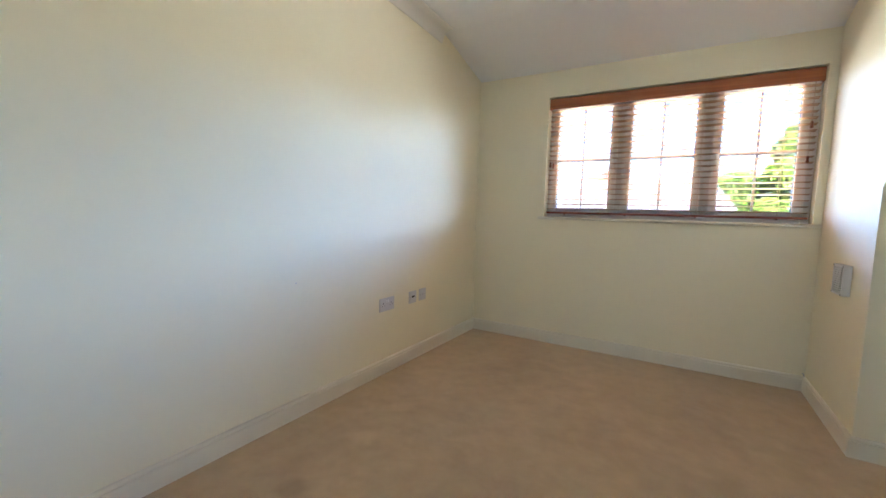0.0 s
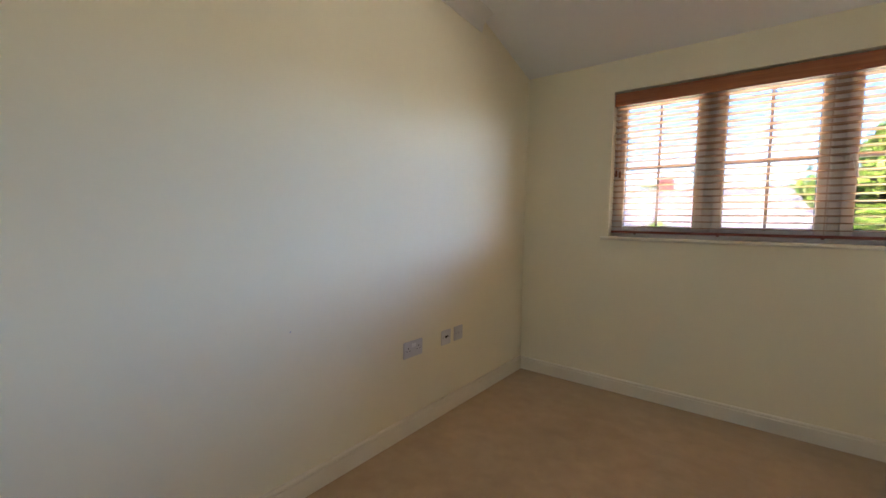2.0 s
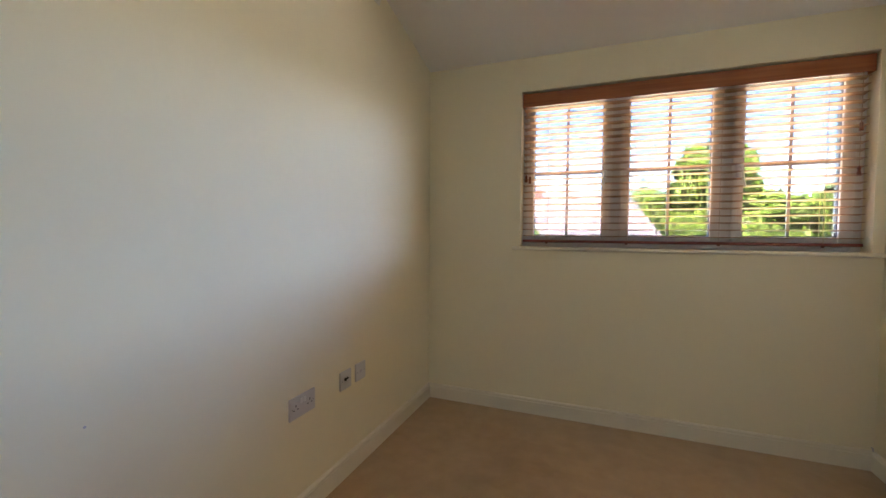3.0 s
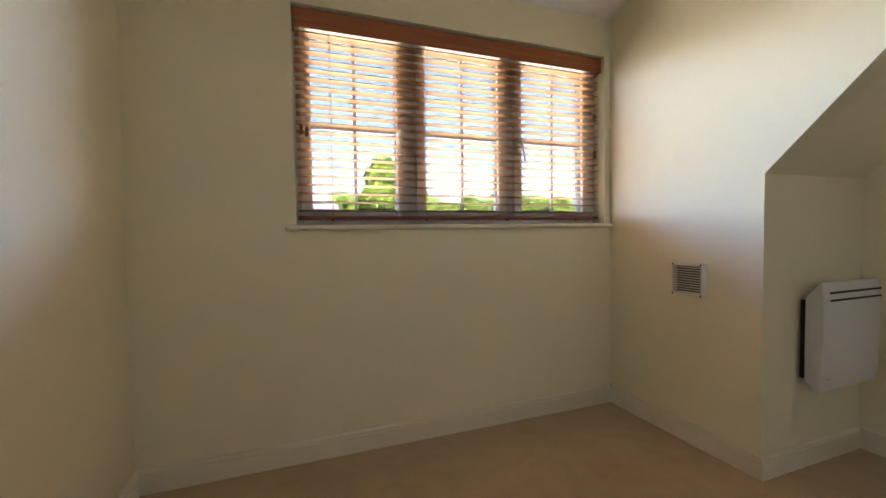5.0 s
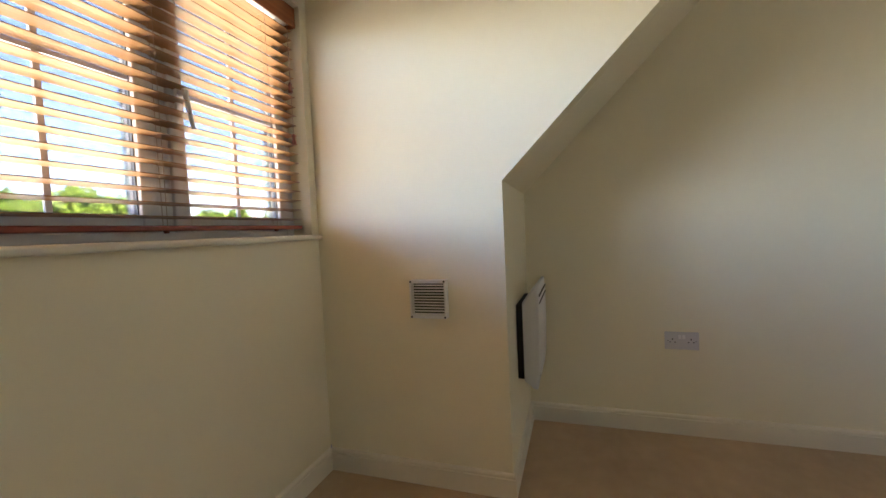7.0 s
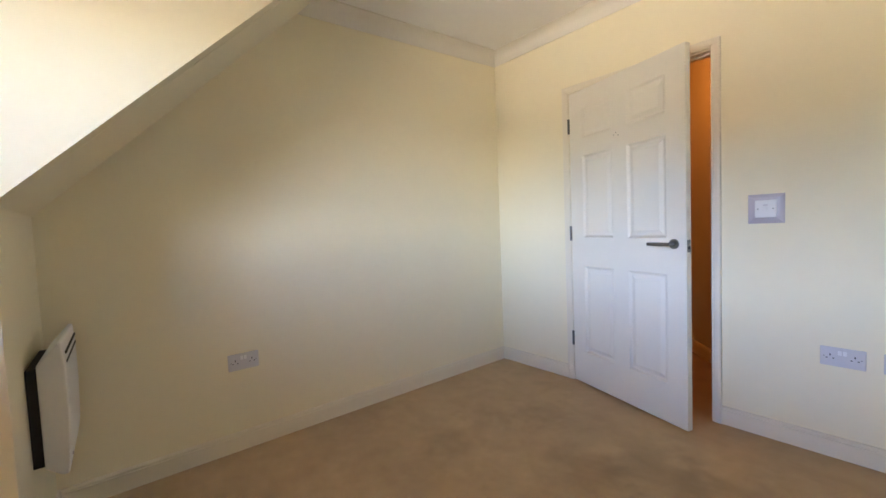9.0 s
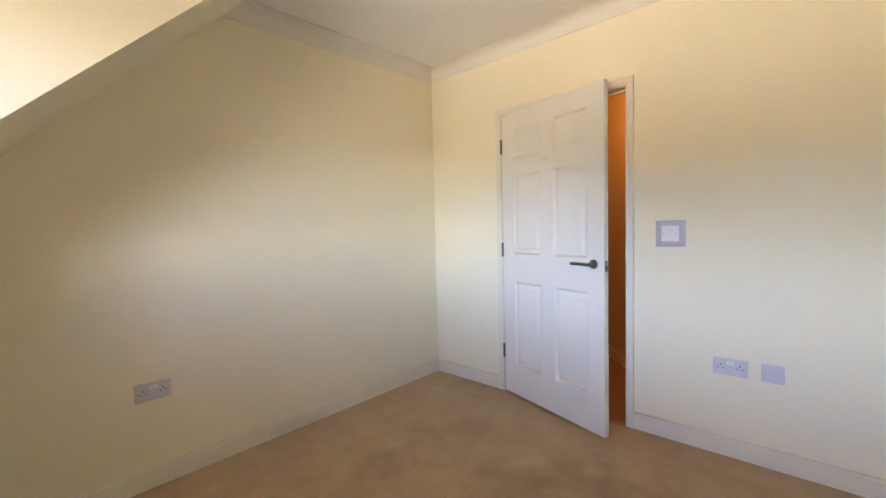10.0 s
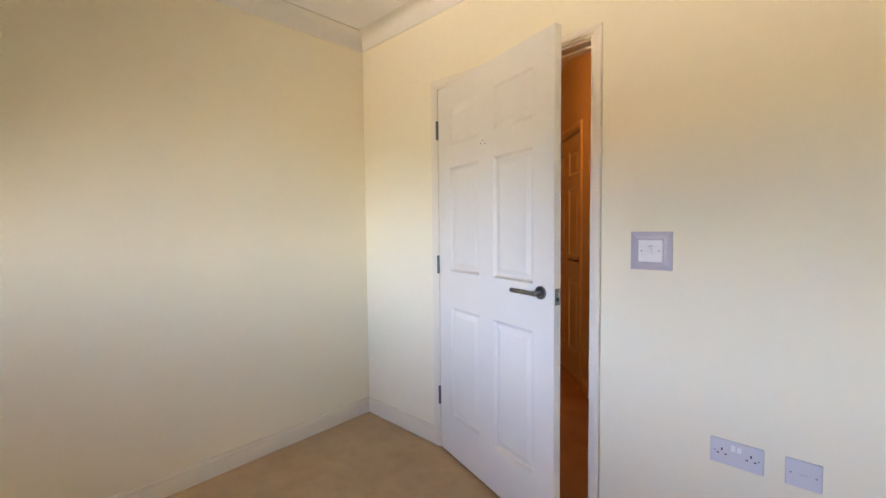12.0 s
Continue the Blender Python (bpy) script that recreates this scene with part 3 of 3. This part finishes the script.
# ---------------------------------------------------------------- electrical plates
# local frame: x across the plate, y up, z out of the wall
def on_wall(x, y, z, facing):
    turn = {"east": (90, 0, 90), "west": (90, 0, -90), "north": (90, 0, 180), "south": (90, 0, 0)}[facing]
    return pose(x, y, z, *turn)


def plate(bm, w, h, d=0.008):
    return box(bm, (-w / 2, -h / 2, 0), (w / 2, h / 2, d), 0.0035, 3)


def screws(parent, xs, z=0.0082):
    for x in xs:
        bm = bmesh.new()
        rod(bm, (x, 0, z - 0.002), (x, 0, z + 0.0006), 0.0032, sides=14)
        sc = part("screw", bm, BRASS, parent, "slotted plate screw")
        # near-black strip gives the shade in the screw's slot
        part("slot", solid((x - 0.0026, -0.0004, z + 0.0004), (x + 0.0026, 0.0004, z + 0.0009)), DARK, sc)


def double_socket(m, label):
    s = thing("double_socket", label, "socket", m, "double wall sockets")
    part("faceplate", plate(bmesh.new(), 0.148, 0.087), SOCKET, s)
    # slots are solid near-black blocks that carry the openings' shade as colour
    for cx in (-0.040, 0.040):
        part("earth_slot", solid((cx - 0.0022, 0.004, 0.007), (cx + 0.0022, 0.013, 0.0085)), DARK, s)
        for dx in (-0.011, 0.011):
            part("pin_slot", solid((cx + dx - 0.0034, -0.0085, 0.007), (cx + dx + 0.0034, -0.0045, 0.0085)), DARK, s)
    for cx in (-0.0085, 0.0085):
        part("rocker_switch", box(bmesh.new(), (cx - 0.0062, 0.010, 0.006), (cx + 0.0062, 0.030, 0.0115), 0.0015), PLASTIC, s)
    screws(s, (-0.0603, 0.0603))
    return s


first = double_socket(on_wall(0.0, 2.287, 0.460, "east"), "white plastic double wall socket above the skirting")
copy_thing(first, on_wall(X1, 2.014, 0.466, "west"))
copy_thing(first, on_wall(1.001, 0.0, 0.467, "north"))

tv = thing("aerial_socket", "white single wall plate with a black aerial outlet", "socket", on_wall(0.0, 2.578, 0.459, "east"))
part("faceplate", plate(bmesh.new(), 0.087, 0.087), SOCKET, tv)
bm = bmesh.new()
rod(bm, (-0.007, 0.004, 0.006), (-0.007, 0.004, 0.013), 0.0075)
part("outlet", bm, DARK, tv, "black coaxial outlet", 40)
bm = bmesh.new()
rod(bm, (0.009, 0.006, 0.006), (0.009, 0.006, 0.012), 0.0055)
part("outlet", bm, DARK, tv, "black coaxial outlet", 40)
screws(tv, (-0.030, 0.030))

phone = thing("phone_socket", "white single wall plate with a shuttered phone outlet", "socket", on_wall(0.0, 2.702, 0.461, "east"))
part("faceplate", plate(bmesh.new(), 0.087, 0.087), SOCKET, phone)
part("outlet", solid((-0.008, -0.006, 0.007), (0.008, 0.007, 0.0088), 0.0006, 1), LILAC, phone, "grey shuttered outlet")
screws(phone, (-0.030, 0.030))

flex = thing("flex_outlet", "white single flex outlet plate with two screws", "socket", on_wall(0.832, 0.0, 0.468, "north"))
part("faceplate", plate(bmesh.new(), 0.087, 0.087), SOCKET, flex)
for k in range(3):
    part("printed_mark", solid((-0.010 + k * 0.007, -0.0025, 0.0080), (-0.0045 + k * 0.007, 0.0025, 0.0083)), LILAC, flex, "small grey printed mark")
screws(flex, (-0.030, 0.030))

lsw = thing("light_switch", "white single light switch on a grey plastic surround", "light switch", on_wall(1.275, 0.0, 1.152, "north"))
W2 = 0.072
bm = bmesh.new()
rings = []
for half, z in ((W2, 0.0), (W2, 0.0035), (W2 - 0.001, 0.0045), (W2 - 0.016, 0.0090), (0.0445, 0.0100), (0.043, 0.0090), (0.043, 0.0)):
    rings.append([bm.verts.new((sx * half, sy * half, z)) for sx, sy in ((-1, -1), (1, -1), (1, 1), (-1, 1))])
for ra, rb in zip(rings, rings[1:] + rings[:1]):
    for k in range(4):
        bm.faces.new((ra[k], ra[(k + 1) % 4], rb[(k + 1) % 4], rb[k]))
bmesh.ops.recalc_face_normals(bm, faces=bm.faces)
part("surround", bm, LILAC, lsw, "glossy lilac-grey finger plate")
part("faceplate", plate(bmesh.new(), 0.086, 0.086, 0.015), PLASTIC, lsw)
part("rocker_switch", box(bmesh.new(), (-0.0065, -0.011, 0.013), (0.0065, 0.011, 0.0185), 0.0015), PLASTIC, lsw)
part("printed_mark", solid((-0.009, 0.016, 0.0150), (0.009, 0.020, 0.0153)), LILAC, lsw, "small grey printed mark")
screws(lsw, (-0.030, 0.030), 0.0152)

# ---------------------------------------------------------------- air vent on the cheek
vent = thing("air_vent", "white plastic louvred air vent screwed to the wall", "air vent", on_wall(XC, 3.058, 0.784, "west"))
V, VD = 0.077, 0.034      # half width, depth off the wall
bm = bmesh.new()
for lo, hi in (((-V, -V, 0), (V, -V + 0.013, VD)), ((-V, V - 0.013, 0), (V, V, VD)), ((-V, -V + 0.013, 0), (-V + 0.008, V - 0.013, VD)), ((V - 0.008, -V + 0.013, 0), (V, V - 0.013, VD))):
    box(bm, lo, hi, 0.002, 2)
part("frame", bm, PLASTIC, vent)
# near-black sheet puts the shade between the louvres into its colour
part("shade_backing", solid((-V + 0.007, -V + 0.012, 0.0), (V - 0.007, V - 0.012, 0.006)), DARK, vent, "near-black backing for the shade behind the louvres")
louvre = None
for k in range(11):
    if louvre is None:
        o = part("slat", prism(bmesh.new(), [(-0.0038, VD - 0.0015), (-0.0038, VD - 0.0040), (-0.0010, VD - 0.0110), (0.0006, VD - 0.0105), (-0.0004, VD - 0.0040), (-0.0008, VD - 0.0015)], lambda u, v: (-V + 0.007, u, v), lambda u, v: (V - 0.007, u, v)), PLASTIC, vent)
        louvre = o.data
    else:
        o = new("slat", louvre)
        o.parent = vent
    o.location = (0, -0.0570 + k * 0.0115, 0)
for sx in (-V + 0.006, V - 0.006):
    for sy2 in (-V + 0.006, V - 0.006):
        bm = bmesh.new()
        rod(bm, (sx, sy2, VD - 0.002), (sx, sy2, VD + 0.0008), 0.0042)
        part("screw", bm, DARK, vent, "dark corner screw")

# ---------------------------------------------------------------- wall heater
# local frame: x across, y up, z out of the wall
heat = thing("wall_heater", "white slim electric panel heater on the knee wall", "heater", on_wall(2.763, YK, 0.578, "south"))
HW, HH = 0.202, 0.222
side = [(0.030, -HH + 0.030), (0.070, -HH + 0.002), (0.088, -HH), (0.097, -HH + 0.06), (0.102, 0.0), (0.102, HH - 0.08), (0.098, HH - 0.006), (0.090, HH), (0.086, HH - 0.002), (0.030, HH - 0.070)]
bm = prism(bmesh.new(), side, lambda d, v: (-HW, v, d), lambda d, v: (HW, v, d))
for v in bm.verts:
    if v.co.z < 0.05:
        v.co.x *= 0.93
    elif v.co.z < 0.09:
        v.co.x *= 0.985
bmesh.ops.bevel(bm, geom=[e for e in bm.edges if e.calc_face_angle(0) > radians(25)], offset=0.006, segments=3, affect="EDGES", profile=0.5)
part("casing", bm, HEATP, heat, "white enamelled casing", 35)
# added block, coloured as the shadow in the gap behind the casing
part("gap_shade_block", solid((-HW * 0.80, -HH + 0.03, 0.0), (HW * 0.80, HH - 0.085, 0.0310), 0.002, 1), DARK, heat, "near-black block for the shadow gap behind the casing")
# outlet slots are solid strips, their inner shade put into the colour
for v0 in (HH - 0.044, HH - 0.075):
    part("outlet_slot", solid((-HW + 0.038, v0 - 0.004, 0.096), (HW - 0.010, v0 + 0.004, 0.1040), 0.001, 1), DARK, heat, "near-black strip for the shade in a warm-air outlet slot")
part("badge", solid((-HW + 0.034, -HH + 0.050, 0.095), (-HW + 0.050, -HH + 0.055, 0.0988)), LILAC, heat, "small grey badge")

# ---------------------------------------------------------------- small grey mark on the long wall
bm = bmesh.new()
rod(bm, (-0.004, 1.573, 0.694), (0.0008, 1.573, 0.694), 0.0035, 0.0030, sides=12)
tagged(part("wall_mark", bm, LILAC), "tiny grey mark on the cream wall", "wall plug")

# ---------------------------------------------------------------- stub of cable in the dormer corner
bm = bmesh.new()
rod(bm, (XC - 0.006, YW - 0.006, 0.092), (XC - 0.010, YW - 0.010, 0.112), 0.0030, sides=10)
rod(bm, (XC - 0.010, YW - 0.010, 0.111), (XC - 0.019, YW - 0.017, 0.118), 0.0030, 0.0022, sides=10)
tagged(part("cable_stub", bm, LILAC, None, "", 40), "short cut end of grey cable rising behind the skirting", "cable")

# ---------------------------------------------------------------- outside
GROUND = -5.2
g = bmesh.new()
bmesh.ops.create_grid(g, x_segments=1, y_segments=1, size=2000)
structure("ground", g, GRASS, "grass and gardens below the window", "ground").location = (0, 0, GROUND)


def bearing(deg, dist):
    """A place so far from the window, deg to the right of straight out."""
    return 1.4 + dist * math.sin(radians(deg)), 3.7 + dist * math.cos(radians(deg))


def tree(x, y, top, spread, leaves, leaf, mat, rng, label="broad green leafy tree in full summer leaf", skirt=0.25):
    """Trunk and limbs with a crown of leaf sprays in uneven clumps."""
    h = top - GROUND
    t = thing("tree", label, "tree", pose(x, y, GROUND), "garden trees")
    bm = bmesh.new()
    rod(bm, (0, 0, 0), (0.1, 0, h * 0.45), 0.05 * spread + 0.08, 0.035 * spread + 0.05, 10)
    tips = []
    for k in range(9):
        a = k * 2.4 + rng.uniform(-0.3, 0.3)
        r = spread * rng.uniform(0.45, 0.8)
        tip = (math.cos(a) * r, math.sin(a) * r, h * rng.uniform(0.42, 0.88))
        rod(bm, (0.08, 0, h * rng.uniform(0.25, 0.42)), tip, 0.09, 0.025, 6)
        tips.append(tip)
    part("trunk", bm, BARK, t)
    clumps = []
    for k in range(72):
        zt = rng.random() ** 0.8
        zz = skirt + (1 - skirt) * zt
        wide = spread * math.sqrt(max(0.05, 1 - ((zz - 0.55) / 0.47) ** 2)) if zz > 0.55 else spread * (0.8 + 0.2 * (zz - skirt) / (0.55 - skirt))
        a = rng.uniform(0, 2 * math.pi)
        r = wide * math.sqrt(rng.uniform(0.25, 1.0)) * 0.86
        r *= rng.uniform(0.75, 1.18)
        clumps.append((math.cos(a) * r, math.sin(a) * r, h * zz * rng.uniform(0.84, 0.97), spread * rng.uniform(0.14, 0.36)))
    verts, faces = [], []
    for k in range(leaves):
        cx, cy, cz, cr = clumps[k % len(clumps)]
        d = Vector((rng.gauss(0, 1), rng.gauss(0, 1), rng.gauss(0, 0.8))).normalized() * cr * rng.uniform(0.35, 1.08)
        p = Vector((cx, cy, cz)) + d
        n1 = (d.normalized() + Vector((rng.uniform(-1, 1), rng.uniform(-1, 1), rng.uniform(-0.4, 1.2))) * 0.8).normalized()
        u = n1.orthogonal().normalized()
        u = Matrix.Rotation(rng.uniform(0, 6.28), 3, n1) @ u
        w = n1.cross(u)
        s = leaf * rng.uniform(0.6, 1.3)
        i = len(verts)
        verts += [p - u * s, p + w * s * 0.5 + n1 * s * 0.15, p + u * s, p - w * s * 0.5 + n1 * s * 0.12]
        faces.append((i, i + 1, i + 2, i + 3))
    me = bpy.data.meshes.new("crown")
    me.from_pydata(verts, [], faces)
    me.materials.append(mat)
    crown = new("crown", me)
    crown.parent = t
    return t


rng = random.Random(4)
x, y = bearing(13.0, 50)
tree(x, y, 10.6, 5.6, 60000, 0.48, LEAF, rng, "tall rounded bright green tree outside the window", 0.12)
for deg, dist, el, spread in ((21.5, 38, 5.0, 2.6), (25, 41, 5.3, 2.9), (29, 34, 5.8, 3.4), (32.5, 40, 5.5, 3.0), (36, 36, 5.2, 3.4), (44, 34, 4.6, 3.2), (52, 36, 4.2, 3.4), (61, 34, 4.0, 3.5), (17.5, 62, 4.4, 4.0)):
    x, y = bearing(deg, dist)
    tree(x, y, 1.25 + dist * math.tan(radians(el)), spread, 12000, 0.34, LEAF_FAR, rng, "green garden tree in leaf beyond the window", 0.2)
x, y = bearing(-12.5, 15)
tree(x, y, 1.7, 1.6, 6000, 0.10, LEAF, rng, "yellow-green garden tree beside the pale house", 0.15)
for deg, dist, el, spread in ((-11.5, 48, 5.8, 3.0), (-4, 52, 6.1, 4.4), (5, 50, 6.3, 4.0)):
    x, y = bearing(deg, dist)
    tree(x, y, 1.25 + dist * math.tan(radians(el)), spread, 7000, 0.32, LEAF_FAR, rng, "green tree beyond the house roof", 0.3)

# pale-roofed house opposite
HX, HY = bearing(-4.5, 30)
house = thing("house", "pale tiled house with a brick wall and a clay-pot chimney", "house", pose(HX, HY, GROUND, 0, 0, 4))
WH = 1.08 - GROUND       # eaves height
HRZ = 4.05 - GROUND      # ridge height
hw, hd = 5.6, 4.0
part("wall", solid((-hw + 0.3, -hd + 0.4, 0), (hw - 0.3, hd - 0.4, WH)), BRICK, house, "red brick house wall")
gab = [(-hd, WH - 0.05), (0, HRZ), (hd, WH - 0.05)]
under = [(-hd, WH - 0.05), (0, HRZ - 0.01), (hd, WH - 0.05), (hd - 0.3, WH - 0.25), (-hd + 0.3, WH - 0.25)]
roof = part("roof", prism(bmesh.new(), under, lambda u, v: (-hw, u, v), lambda u, v: (hw - 1.5 * (v - WH) / (HRZ - WH), u, v)), TILE, house, "pale grey tiled roof")
# courses of tiles on the slope towards the window
run = math.hypot(hd, HRZ - WH + 0.05)
pitch = math.atan2(HRZ - WH + 0.05, hd)
course_me = None
for k in range(22):
    s0 = k * run / 22
    length = 2 * hw - 1.5 * (s0 / run)
    bm = bmesh.new()
    count = 34
    for j in range(count):
        xa = -hw + j * length / count
        box(bm, (xa + 0.008, -0.02, 0.012 + 0.01 * ((j * 7 + k * 3) % 5) / 5), (xa + length / count - 0.008, run / 22 + 0.05, 0.030 + 0.01 * ((j * 7 + k * 3) % 5) / 5))
    c = part("tile_course", bm, TILE, roof)
    c.matrix_basis = Matrix.Translation((0, -hd + s0 * math.cos(pitch), WH - 0.05 + s0 * math.sin(pitch))) @ Matrix.Rotation(pitch - 0.03, 4, "X")
part("gutter", box(bmesh.new(), (-hw, -hd - 0.1, WH - 0.16), (hw, -hd + 0.02, WH - 0.04), 0.03), UPVC, house, "white plastic gutter")
ch = part("chimney", box(bmesh.new(), (-3.0, -0.4, HRZ - 1.0), (-2.1, 0.4, HRZ + 0.55)), BRICK, house, "brick chimney stack")
for cx in (-2.78, -2.32):
    bm = bmesh.new()
    rod(bm, (cx, 0, HRZ + 0.5), (cx, 0, HRZ + 0.85), 0.15, 0.12)
    part("chimney_pot", bm, POT, ch, "orange clay chimney pot", 40)
for wx in (-3.4, -0.4, 2.6):
    wdw = part("house_window", solid((wx - 0.6, -hd + 0.36, WH - 1.7), (wx + 0.6, -hd + 0.42, WH - 0.6)), UPVC, house, "white framed house window")
    for sx in (-0.29, 0.29):
        part("pane", solid((wx + sx - 0.24, -hd + 0.345, WH - 1.62), (wx + sx + 0.24, -hd + 0.362, WH - 0.68)), GASKET, wdw)
